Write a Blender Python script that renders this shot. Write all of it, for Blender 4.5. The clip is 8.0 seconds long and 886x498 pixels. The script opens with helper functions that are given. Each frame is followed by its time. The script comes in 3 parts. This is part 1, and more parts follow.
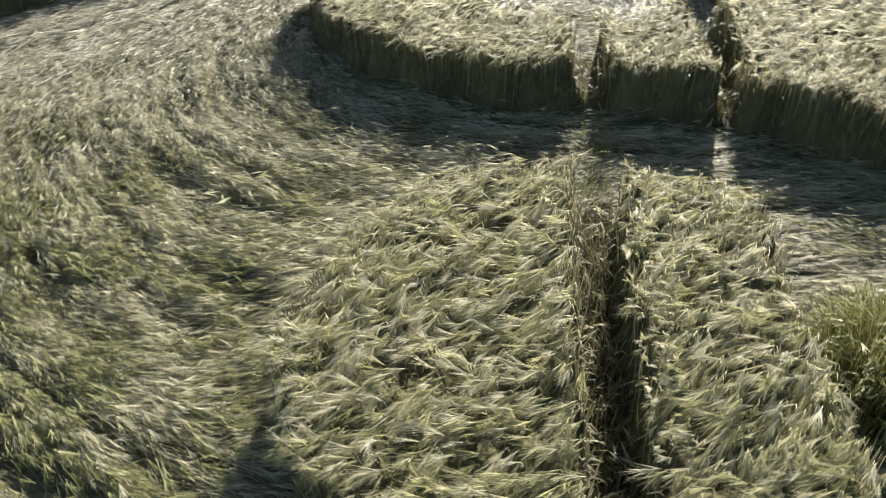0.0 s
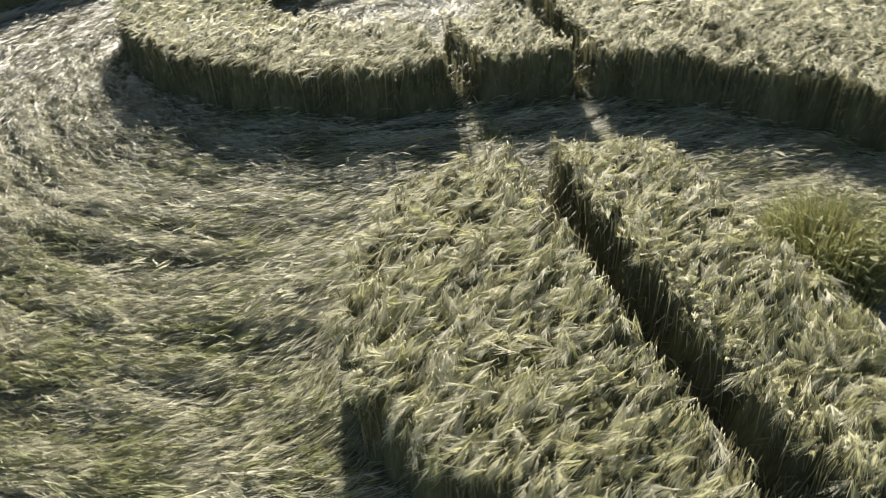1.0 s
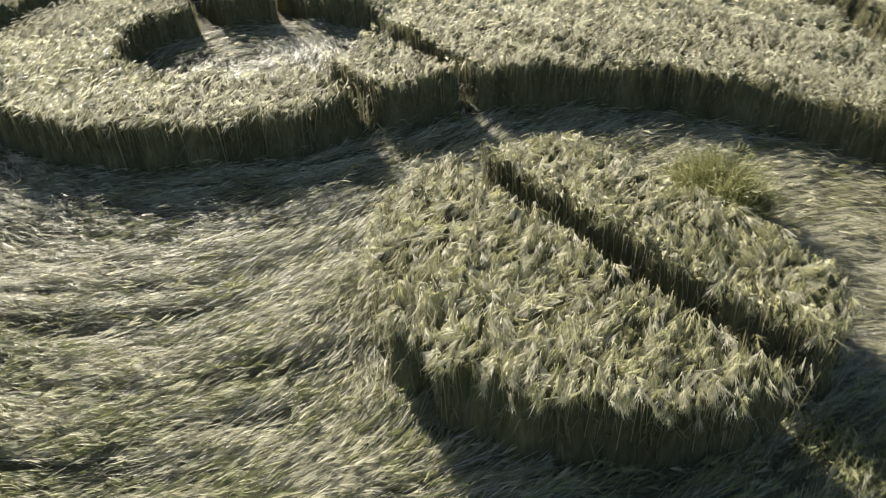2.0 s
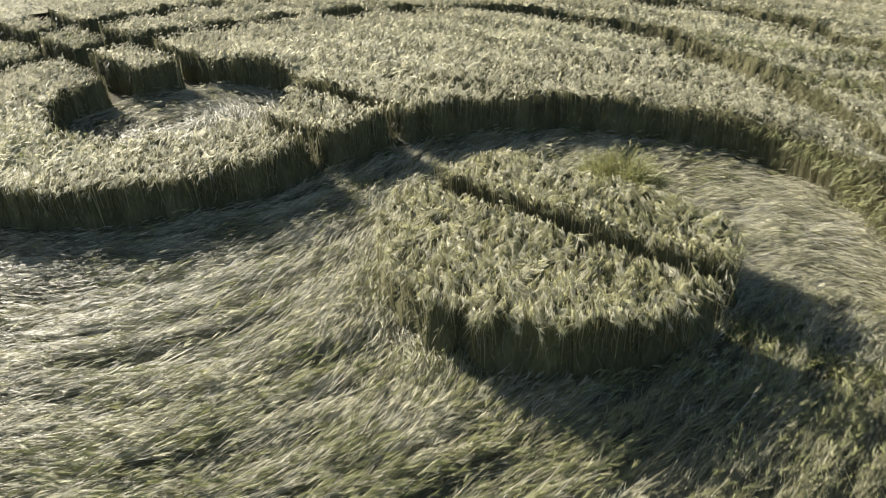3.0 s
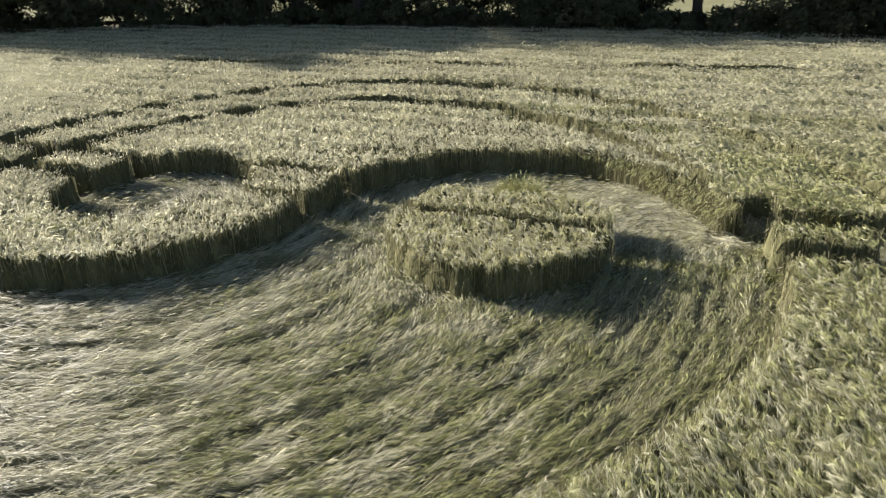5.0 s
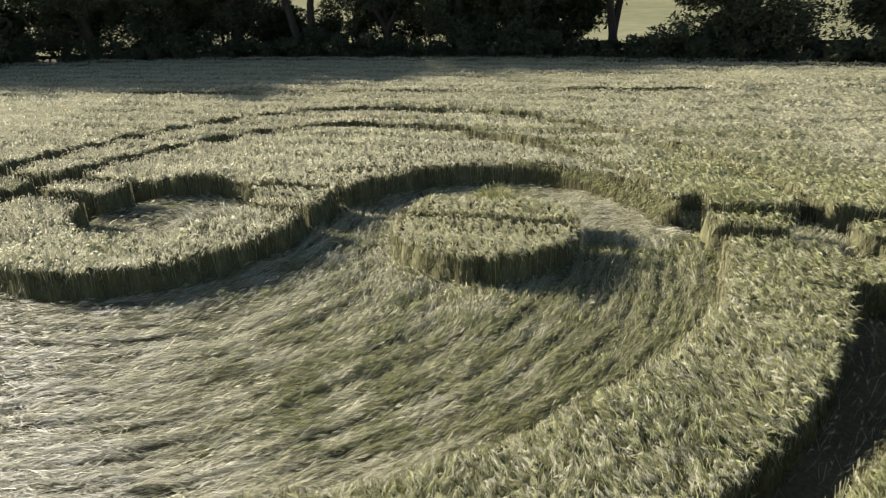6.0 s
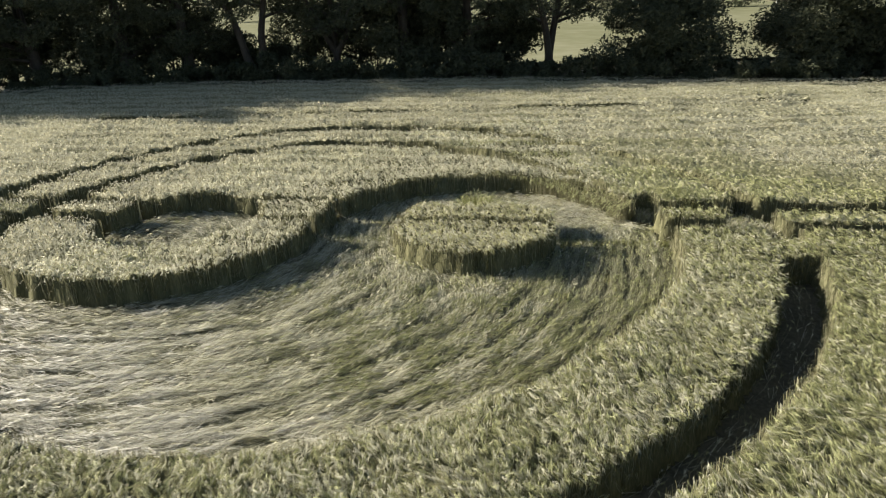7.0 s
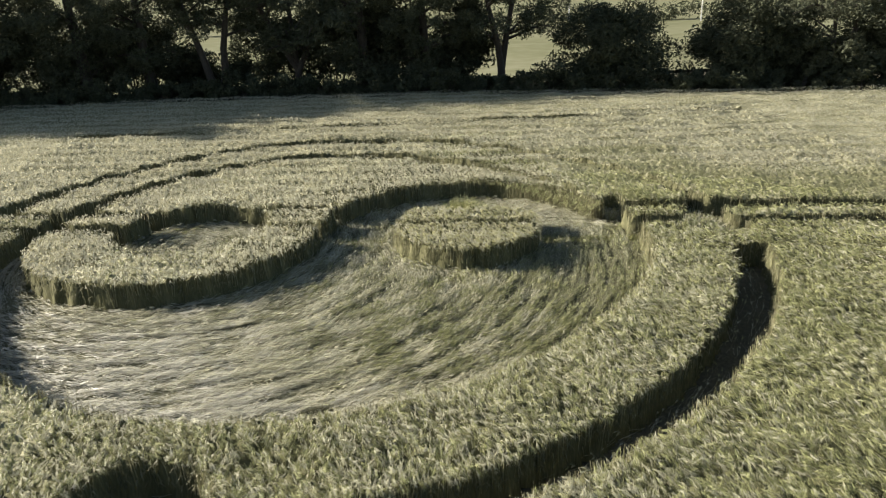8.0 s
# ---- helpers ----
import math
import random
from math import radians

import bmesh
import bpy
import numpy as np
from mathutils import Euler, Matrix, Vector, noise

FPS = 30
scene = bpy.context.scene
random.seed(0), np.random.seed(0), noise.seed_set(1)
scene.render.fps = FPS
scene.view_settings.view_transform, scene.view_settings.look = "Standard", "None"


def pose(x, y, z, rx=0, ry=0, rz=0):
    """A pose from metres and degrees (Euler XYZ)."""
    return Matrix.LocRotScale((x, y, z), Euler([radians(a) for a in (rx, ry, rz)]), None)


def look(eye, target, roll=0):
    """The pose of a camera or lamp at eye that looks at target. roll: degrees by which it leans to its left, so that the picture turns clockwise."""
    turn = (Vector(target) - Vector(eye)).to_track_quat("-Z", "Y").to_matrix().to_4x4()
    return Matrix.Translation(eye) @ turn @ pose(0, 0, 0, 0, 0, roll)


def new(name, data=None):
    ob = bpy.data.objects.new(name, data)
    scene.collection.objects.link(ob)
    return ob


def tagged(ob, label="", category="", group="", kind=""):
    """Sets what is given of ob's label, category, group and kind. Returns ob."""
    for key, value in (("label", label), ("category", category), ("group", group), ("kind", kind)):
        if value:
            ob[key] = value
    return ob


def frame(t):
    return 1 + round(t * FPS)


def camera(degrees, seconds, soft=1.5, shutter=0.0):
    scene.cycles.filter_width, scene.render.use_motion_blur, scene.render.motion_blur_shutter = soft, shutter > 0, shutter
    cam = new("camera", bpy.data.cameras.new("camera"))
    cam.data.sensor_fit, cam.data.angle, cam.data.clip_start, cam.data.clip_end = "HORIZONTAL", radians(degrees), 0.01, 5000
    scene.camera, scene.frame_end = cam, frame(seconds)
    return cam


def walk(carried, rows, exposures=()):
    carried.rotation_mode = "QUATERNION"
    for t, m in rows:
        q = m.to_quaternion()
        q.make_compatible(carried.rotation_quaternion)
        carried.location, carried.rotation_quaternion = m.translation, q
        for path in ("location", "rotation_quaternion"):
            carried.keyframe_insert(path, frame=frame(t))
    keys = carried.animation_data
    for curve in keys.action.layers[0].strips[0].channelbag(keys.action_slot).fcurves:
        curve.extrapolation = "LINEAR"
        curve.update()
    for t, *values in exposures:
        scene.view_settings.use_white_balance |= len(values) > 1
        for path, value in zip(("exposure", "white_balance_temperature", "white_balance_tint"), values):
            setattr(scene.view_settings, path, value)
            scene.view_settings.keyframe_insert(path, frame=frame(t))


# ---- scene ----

# ---- camera ----
cam = camera(64.0, 8.0, soft=1.1, shutter=0.38)
METRES, EYE, TILT, LEAN, TURN = 24.0, 4.65, -36.98, 1.29, -0.06
ROWS = [
    (0.0, 0.0, 0.0, 0.0, 0.0, 0.0, -0.0),
    (0.5, -0.0434, 0.0011, 0.0024, -9.22, -0.4, 7.23),
    (1.0, -0.0867, 0.0029, 0.0075, -18.32, -1.43, 13.98),
    (2.5, -0.2308, -0.0037, 0.0304, -43.0, -5.83, 28.48),
    (3.0, -0.2917, -0.0086, 0.041, -50.25, -7.39, 31.46),
    (3.5, -0.3589, -0.0113, 0.0521, -56.69, -8.62, 33.7),
    (4.0, -0.4281, -0.0099, 0.0665, -62.5, -9.98, 35.32),
    (4.5, -0.4976, -0.0042, 0.0843, -67.84, -11.48, 36.54),
    (6.0, -0.6936, 0.037, 0.1561, -81.55, -16.49, 38.46),
    (6.5, -0.7569, 0.0569, 0.1862, -85.67, -18.29, 38.74),
    (7.0, -0.818, 0.0794, 0.2186, -89.44, -20.01, 38.87),
    (7.5, -0.8749, 0.104, 0.2535, -93.01, -21.75, 38.89),
    (8.0, -0.9237, 0.128, 0.2876, -96.12, -23.36, 38.82),
]
walk(cam, [(t, pose(0, 0, EYE, TILT, LEAN, TURN) @ pose(METRES * x, METRES * y, METRES * z, 90 + pitch, roll, yaw)) for t, x, y, z, yaw, pitch, roll in ROWS],
     exposures=[(0.0, 1.5, 6500, 11.5), (8.0, 1.46, 6500, 12)])

# ---- light ----
SUN_FROM = Vector((0.28, 0.96, 0.0)).normalized()
SUN_UP = 21.0
world = bpy.data.worlds.new("sky")
scene.world = world
world.use_nodes = True
wt = world.node_tree
sky = wt.nodes.new("ShaderNodeTexSky")
sky.sky_type, sky.sun_disc = "NISHITA", False
sky.sun_elevation = radians(SUN_UP)
sky.sun_rotation = math.atan2(SUN_FROM.x, SUN_FROM.y)
background = wt.nodes["Background"]
wt.links.new(sky.outputs[0], background.inputs[0])
background.inputs[1].default_value = 0.046
sun = new("sun", bpy.data.lights.new("sun", "SUN"))
sun.data.energy, sun.data.angle, sun.data.color = 5.0, radians(0.55), (1.0, 0.94, 0.845)
sun.matrix_world = look(tuple(SUN_FROM * 60 + Vector((0, 0, 60 * math.tan(radians(SUN_UP))))), (0, 0, 0))


# ---- materials ----
def material(name, ramp, rough=0.6, island=0.5, coarse=0.6, fine=9.0, bump=0.0, see_through=0.0, stretch=(1, 1, 1), spec=0.25):
    """Colours of a ramp picked by two scales of noise and by the piece."""
    m = bpy.data.materials.new(name)
    m.use_nodes = True
    t = m.node_tree
    n, l = t.nodes, t.links
    p = n["Principled BSDF"]
    p.inputs["Roughness"].default_value = rough
    p.inputs["Specular IOR Level"].default_value = spec
    co = n.new("ShaderNodeTexCoord")
    mp = n.new("ShaderNodeMapping")
    mp.inputs["Scale"].default_value = stretch
    l.new(co.outputs["Object"], mp.inputs[0])
    a, b = n.new("ShaderNodeTexNoise"), n.new("ShaderNodeTexNoise")
    for tex, s in ((a, coarse), (b, fine)):
        l.new(mp.outputs[0], tex.inputs["Vector"])
        tex.inputs["Scale"].default_value = s
        tex.inputs["Detail"].default_value = 4
    geo = n.new("ShaderNodeNewGeometry")
    mix = n.new("ShaderNodeMix")
    mix.inputs[0].default_value = 0.5
    l.new(a.outputs[0], mix.inputs[2])
    l.new(b.outputs[0], mix.inputs[3])
    mix2 = n.new("ShaderNodeMix")
    mix2.inputs[0].default_value = island
    l.new(mix.outputs[0], mix2.inputs[2])
    l.new(geo.outputs["Random Per Island"], mix2.inputs[3])
    cr = n.new("ShaderNodeValToRGB")
    e = cr.color_ramp.elements
    lo, hi = (0.3, 0.7) if island < 0.3 else (0.15, 0.85)
    for k, c in enumerate(ramp):
        at = lo + (hi - lo) * k / (len(ramp) - 1)
        el = e[k] if k < 2 else e.new(at)
        el.position, el.color = at, (*c, 1)
    l.new(mix2.outputs[0], cr.inputs[0])
    l.new(cr.outputs[0], p.inputs["Base Color"])
    if bump:
        bp = n.new("ShaderNodeBump")
        bp.inputs["Strength"].default_value, bp.inputs["Distance"].default_value = 1.0, bump
        l.new(mix.outputs[0], bp.inputs["Height"])
        l.new(bp.outputs[0], p.inputs["Normal"])
    if see_through:
        tr = n.new("ShaderNodeBsdfTranslucent")
        l.new(cr.outputs[0], tr.inputs[0])
        ms = n.new("ShaderNodeMixShader")
        ms.inputs[0].default_value = see_through
        l.new(p.outputs[0], ms.inputs[1])
        l.new(tr.outputs[0], ms.inputs[2])
        l.new(ms.outputs[0], n["Material Output"].inputs[0])
    return m


EAR = material("barley ears", [(0.43, 0.428, 0.27), (0.61, 0.592, 0.438), (0.76, 0.735, 0.595)], rough=0.5, island=0.36, coarse=0.25, fine=2.2, see_through=0.6)
STEM = material("barley stems", [(0.10, 0.098, 0.048), (0.195, 0.186, 0.104), (0.34, 0.318, 0.195)], island=0.6, coarse=0.8, fine=3.0, see_through=0.2)
# Darker than the stems: the shade between them is put into this colour.
SHADE_FILL = material("stem filler with gap shade", [(0.05, 0.05, 0.025), (0.10, 0.098, 0.05), (0.18, 0.17, 0.09)], rough=0.9, spec=0.05, island=0.0, coarse=2.0, fine=30.0, bump=0.03, stretch=(1, 1, 0.08))
STRAW = material("flattened straw", [(0.14, 0.136, 0.068), (0.39, 0.376, 0.248), (0.70, 0.67, 0.53)], rough=0.55, island=0.5, coarse=0.3, fine=1.6, see_through=0.2, spec=0.32)
# About half the ears' tone: their shade on each other is in it.
CANOPY = material("crop canopy with self shade", [(0.10, 0.098, 0.052), (0.27, 0.26, 0.16), (0.46, 0.44, 0.305)], rough=0.9, island=0.0, coarse=1.1, fine=20.0, bump=0.05, spec=0.05, stretch=(1, 0.4, 1))
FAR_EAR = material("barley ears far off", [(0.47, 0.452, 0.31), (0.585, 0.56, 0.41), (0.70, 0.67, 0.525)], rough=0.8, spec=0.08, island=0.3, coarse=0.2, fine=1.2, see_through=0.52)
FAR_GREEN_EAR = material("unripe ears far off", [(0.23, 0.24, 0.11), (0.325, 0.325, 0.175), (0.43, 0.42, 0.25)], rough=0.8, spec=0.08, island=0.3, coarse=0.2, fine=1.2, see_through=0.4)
GREEN_EAR = material("unripe barley ears", [(0.21, 0.23, 0.085), (0.32, 0.328, 0.15), (0.48, 0.47, 0.265)], rough=0.5, island=0.45, coarse=0.4, fine=2.2, see_through=0.35)
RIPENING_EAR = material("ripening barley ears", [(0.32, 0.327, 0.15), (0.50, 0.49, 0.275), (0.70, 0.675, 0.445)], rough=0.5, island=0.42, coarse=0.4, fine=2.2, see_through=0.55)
BLEACHED = material("bleached straw", [(0.28, 0.268, 0.19), (0.52, 0.503, 0.40), (0.74, 0.718, 0.61)], rough=0.5, island=0.5, coarse=0.3, fine=1.6, see_through=0.2, spec=0.32)
GREEN_STRAW = material("half green straw", [(0.095, 0.095, 0.042), (0.215, 0.209, 0.115), (0.40, 0.385, 0.25)], rough=0.55, island=0.5, coarse=0.3, fine=1.6, see_through=0.2, spec=0.3)
# Kept well below the straw's tone, so gaps in the straw look shaded.
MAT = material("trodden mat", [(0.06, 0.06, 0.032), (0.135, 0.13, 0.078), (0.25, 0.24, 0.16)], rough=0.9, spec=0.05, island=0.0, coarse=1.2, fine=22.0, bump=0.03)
SOIL = material("field soil", [(0.05, 0.046, 0.032), (0.10, 0.092, 0.062), (0.17, 0.155, 0.105)], rough=0.95, spec=0.03, island=0.0, coarse=0.4, fine=14.0, bump=0.02)
GRASS = material("pale meadow", rough=0.9, spec=0.05, ramp=[(0.14, 0.143, 0.072), (0.19, 0.19, 0.105), (0.24, 0.236, 0.145)], island=0.0, coarse=0.03, fine=0.4)
LEAF = material("tree leaves", [(0.055, 0.062, 0.041), (0.09, 0.098, 0.062), (0.14, 0.15, 0.092)], rough=0.8, spec=0.06, island=0.45, coarse=0.3, fine=2.0, see_through=0.25)
BUSHLEAF = material("hedge leaves", [(0.045, 0.051, 0.033), (0.072, 0.08, 0.048), (0.12, 0.128, 0.076)], rough=0.8, spec=0.06, island=0.45, coarse=0.3, fine=2.0, see_through=0.2)
WEED = material("green weeds", [(0.13, 0.145, 0.045), (0.24, 0.245, 0.095), (0.40, 0.375, 0.19)], island=0.6, coarse=1.0, fine=6.0, see_through=0.25)
BARK = material("bark", [(0.03, 0.026, 0.02), (0.06, 0.05, 0.04), (0.10, 0.085, 0.065)], island=0.0, coarse=1.5, fine=14.0, bump=0.03, stretch=(1, 1, 0.25))
POLE = material("weathered pole", [(0.45, 0.44, 0.40), (0.6, 0.59, 0.55), (0.7, 0.69, 0.65)], island=0.0, coarse=0.6, fine=9.0)

# ---- the plan of the crop circle ----
H = 0.91
MIDDLE = (2.0, 9.8)
LOBE = (2.32, 14.14, 4.93)
BAY = (1.07, 3.93, 5.40)
HOLLOW = (2.47, 13.75, 2.64)
ISLAND = (1.20, 4.10, 2.52)
BITE = (-12.2, 11.3, 1.2)
TRACK_SLOPE = 0.148
TRACKS = (
    ((-30, -4.1), (-9.4, -0.66), (-6.5, -0.14), (-2.5, 0.46), (2.6, 1.10), (3.7, 1.25), (5.4, 1.44), (6.4, 1.55), (8.7, 1.97), (10.0, 2.10), (15.7, 2.72), (45, 7.0)),
    ((-30, -2.2), (-10.7, 0.86), (-7.0, 1.54), (-3.3, 2.18), (-2.2, 2.32), (8.3, 3.58), (11.6, 4.25), (15.4, 4.42), (45, 8.7)),
    ((-60, 18.2), (0, 19.9), (30, 20.5), (60, 20.8)),
)
rng = np.random.default_rng(7)


def wave(x, y, seed, scale):
    """Smooth noise from -1 to 1 over the plan."""
    r = np.random.default_rng(seed)
    out = 0
    for k in range(5):
        a, f, ph = r.uniform(0, 6.28), r.uniform(0.6, 1.6) / scale, r.uniform(0, 6.28)
        out = out + np.sin((x * np.cos(a) + y * np.sin(a)) * 6.28 * f + ph + 1.3 * np.sin((y * np.cos(a) - x * np.sin(a)) * 4.1 * f))
    return out / 3.2


def inner_radius(th):
    """The rim of the trodden half and of the arc round the standing half."""
    return 10.947 - 0.549 * np.cos(th) - 0.566 * np.sin(th) + 0.368 * np.cos(2 * th) + 0.249 * np.sin(2 * th) + 0.181 * np.cos(3 * th) + 0.082 * np.sin(3 * th) + 0.184 * np.cos(4 * th) - 0.049 * np.sin(4 * th)


def outer_radius(th):
    """The outer rim of the ring path."""
    return 14.461 - 0.826 * np.cos(th) - 0.656 * np.sin(th) + 0.536 * np.cos(2 * th) + 0.014 * np.sin(2 * th) + 0.167 * np.cos(3 * th) + 0.168 * np.sin(3 * th) + 0.159 * np.cos(4 * th) - 0.065 * np.sin(4 * th)


def within(x, y, c):
    return np.hypot(x - c[0], y - c[1]) < c[2]


def track(y, k):
    """The tractor's wheel tracks: x along y. k: 0 and 1 cross the circle, 2 runs farther off."""
    return np.interp(y, [p[0] for p in TRACKS[k]], [p[1] for p in TRACKS[k]])


def flattened(x, y):
    """The trodden half of the figure."""
    th, d = np.arctan2(y - MIDDLE[1], x - MIDDLE[0]), np.hypot(x - MIDDLE[0], y - MIDDLE[1])
    half = within(x, y, LOBE) | ((x > 2.4) & ~within(x, y, BAY))
    return ((d < inner_radius(th)) & ~half & ~(within(x, y, ISLAND) & (x < track(y, 1) - 0.1))) | within(x, y, HOLLOW)


def paths(x, y):
    """The ring path, the narrow arc round the standing half and the bite in the ring."""
    th, d = np.arctan2(y - MIDDLE[1], x - MIDDLE[0]), np.hypot(x - MIDDLE[0], y - MIDDLE[1])
    south = (y < 0) & (x < 2)
    shut = np.clip((-np.degrees(th) - 30) / 34, 0, 1) * ((x > 2) & (y < 9))
    notch = 0.45 * (np.abs(np.degrees(th) + 8.5) < 5.5)
    w = np.where(south, 1.08, 1.0 - 0.55 * shut + notch)
    r2 = outer_radius(th)
    ring = (d < r2) & (d > r2 - w) & ~((x > -2.3) & (x < -1.0) & south)
    r1 = inner_radius(th)
    arc = (d < r1) & (d > r1 - np.where(south, 1.0, 1.0 - 0.5 * shut)) & (x > 1.0) & (y > -0.6)
    u, v = (x - 1.3) * 0.945 - (y + 4.35) * 0.326, (x - 1.3) * 0.326 + (y + 4.35) * 0.945
    pit = (u / 1.25) ** 2 + (v / 0.76) ** 2 < 1 + 0.35 * wave(x, y, 23, 0.8)
    pit |= ((x - 3.1) / 0.38) ** 2 + ((y + 1.65) / 0.42) ** 2 < 1 + 0.3 * wave(x, y, 24, 0.6)
    return ring | arc | pit | within(x, y, BITE)


def tracks(x, y):
    out = np.zeros(np.shape(x), bool)
    for k in range(3):
        out |= np.abs(x - track(y, k) - 0.06 * wave(x, y, 3 + k, 3.0)) < np.where((y > 7.5) & (y < 11.2), np.where(y < 9.3, (0.08, 0.13, 0.2)[k], (0.22, 0.26, 0.2)[k]), np.where(y > 15, 0.34, np.where(y < 0, (0.42, 0.5, 0.26)[k], (0.23, 0.3, 0.3)[k])))
    return out


HEDGE = ((-45.0, 21.8), (-31.0, 24.3), (-16.0, 27.3), (1.0, 31.9), (20.0, 34.3), (34.0, 34.4), (60.0, 31.0))


def hedge_x(y):
    return np.interp(y, [p[0] for p in HEDGE], [p[1] for p in HEDGE])


def standing(x, y):
    """Where the crop stands: the number of the stand, or -1."""
    ex, ey = x + 0.07 * wave(x, y, 21, 0.5), y + 0.07 * wave(x, y, 22, 0.5)
    th, d = np.arctan2(y - MIDDLE[1], x - MIDDLE[0]), np.hypot(x - MIDDLE[0], y - MIDDLE[1])
    out = np.full(np.shape(x), 5)
    out[d < outer_radius(th) - 0.4] = 4
    out[(d < inner_radius(th) - 0.2) & (x > track(y, 1))] = 3
    out[(d < inner_radius(th) - 0.2) & (x <= track(y, 1)) & (y > 7)] = 2
    isle = within(x, y, ISLAND)
    out[isle] = np.where(x[isle] > track(y[isle], 0), 1, 0)
    off = flattened(ex, ey) | paths(ex, ey) | tracks(x, y) | (x > hedge_x(y) - 0.5)
    out[off] = -1
    out[isle & (x > track(y, 1))] = -1
    return out


def lod(x, y):
    """How far the crop lies from the stretch that the camera flies along."""
    late = (y < -0.3) | ((y < 2.2) & (x < -0.6))
    ax, ay, bx, by = np.where(late, -9.0, 0.0), np.where(late, 1.5, 0.0), -20.0, 5.0
    u = np.clip(((x - ax) * (bx - ax) + (y - ay) * (by - ay)) / ((bx - ax) ** 2 + (by - ay) ** 2), 0, 1)
    return np.hypot(np.hypot(x - ax - u * (bx - ax), y - ay - u * (by - ay)), 5.5 + 3.0 * u)


# ---- builders ----
def mesh_of(name, verts, faces, mat, smooth=False):
    """One mesh from arrays of corners and of triangles or quads."""
    me = bpy.data.meshes.new(name)
    verts, faces = np.asarray(verts, np.float32), np.asarray(faces, np.int32)
    k = faces.shape[1]
    me.vertices.add(len(verts))
    me.vertices.foreach_set("co", verts.ravel())
    me.loops.add(faces.size)
    me.loops.foreach_set("vertex_index", faces.ravel())
    me.polygons.add(len(faces))
    me.polygons.foreach_set("loop_start", np.arange(len(faces), dtype=np.int32) * k)
    me.update(calc_edges=True)
    me.validate()
    if smooth:
        me.polygons.foreach_set("use_smooth", np.ones(len(faces), bool))
    me.materials.append(mat)
    return me


def part(name, me, parent=None, label="", kind=""):
    ob = new(name, me)
    if parent:
        ob.parent = parent
    return tagged(ob, label=label, kind=kind)


def ribbon(p0, p1, p2, w0, w1, w2, side):
    """Strips of two quads along three points each, as corners and faces."""
    n = len(p0)
    v = np.stack([p0 - side * w0, p0 + side * w0, p1 - side * w1, p1 + side * w1, p2 - side * w2, p2 + side * w2], 1).reshape(-1, 3)
    b = np.arange(n)[:, None] * 6
    f = np.concatenate([b + np.array([0, 1, 3, 2]), b + np.array([2, 3, 5, 4])])
    return v, f


def join(pieces):
    vs, fs, at = [], [], 0
    for v, f in pieces:
        vs.append(v)
        fs.append(f + at)
        at += len(v)
    return np.concatenate(vs), np.concatenate(fs)


def unit(v):
    return v / np.maximum(np.linalg.norm(v, axis=1, keepdims=True), 1e-6)


def lean_field(x, y):
    """The way in which the ears nod, in radians."""
    return 3.5 + 0.45 * wave(x, y, 51, 2.6) + np.where(x > 8, 0.3, 0.75) * wave(x, y, 52, 0.42)


def crop_height(x, y):
    rows = (0.035 + 0.03 * (x > 9)) * np.sin((x - TRACK_SLOPE * y) * 6.28 / 1.55 + 0.8 * wave(x, y, 61, 6.0))
    return H + 0.05 * wave(x, y, 62, 4.0) + np.where(x > 8, 0.035, 0.075) * wave(x, y, 63, 0.32) + rows


def blade(p0, p1, w0, w1, side):
    """One flat tapered quad from p0 to p1 each."""
    v = np.stack([p0 - side * w0, p0 + side * w0, p1 + side * w1, p1 - side * w1], 1).reshape(-1, 3)
    return v, np.arange(len(v)).reshape(-1, 4)


def halves(piece):
    """The quads of a piece as triangles."""
    v, f = piece
    return v, np.concatenate([f[:, [0, 1, 2]], f[:, [0, 2, 3]]])


def spike(p, q, w, side):
    """One thin triangle from p to its point q each."""
    return np.stack([p - side * w, p + side * w, q], 1).reshape(-1, 3), np.arange(3 * len(p)).reshape(-1, 3)


def kite(p, q, w, side):
    """A spindle seen flat: pointed at both ends, widest near its foot."""
    m = p + (q - p) * 0.42
    return halves((np.stack([p, m + side * w, q, m - side * w], 1).reshape(-1, 3), np.arange(4 * len(p)).reshape(-1, 4)))


def heads(neck, d1, s, w, awns):
    """Bearded heads that start at neck and point along d1: a plump spindle and a brush of awns. s: length, w: thickness."""
    n = len(neck)
    side = unit(np.cross(d1, np.array([0, 0, 1.0]) + rng.normal(0, 0.45 if awns else 0.15, (n, 3))))
    face = np.cross(side, d1)
    tip = neck + d1 * (0.10 if awns else 0.19) * s
    pieces = [kite(neck, tip, (0.0055 if awns > 8 else 0.007 if awns > 4 else 0.009 if awns else 0.012) * w, side)]
    if awns > 12:
        pieces.append(kite(neck, tip, 0.0055 * w, face))
    sag = np.array([0, 0, 0.14])
    for k in range(awns):
        fan = (0.5 if awns < 2 else k / (awns - 1)) - 0.5
        dk = unit(d1 + side * ((0.85 if awns > 8 else 0.6) * fan + rng.normal(0, 0.06, (n, 1))) + face * rng.normal(0, 0.12, (n, 1)) - sag)
        q0 = neck + d1 * (0.015 + 0.075 * rng.uniform(0, 1, (n, 1))) * s
        sk = unit(np.cross(dk, face + rng.normal(0, 0.3, (n, 3))))
        pieces.append(spike(q0, q0 + dk * rng.uniform(0.10, 0.18, (n, 1)) * s, (0.0028 if awns > 8 else 0.0044 if awns > 3 else 0.0065) * w, sk))
    return pieces


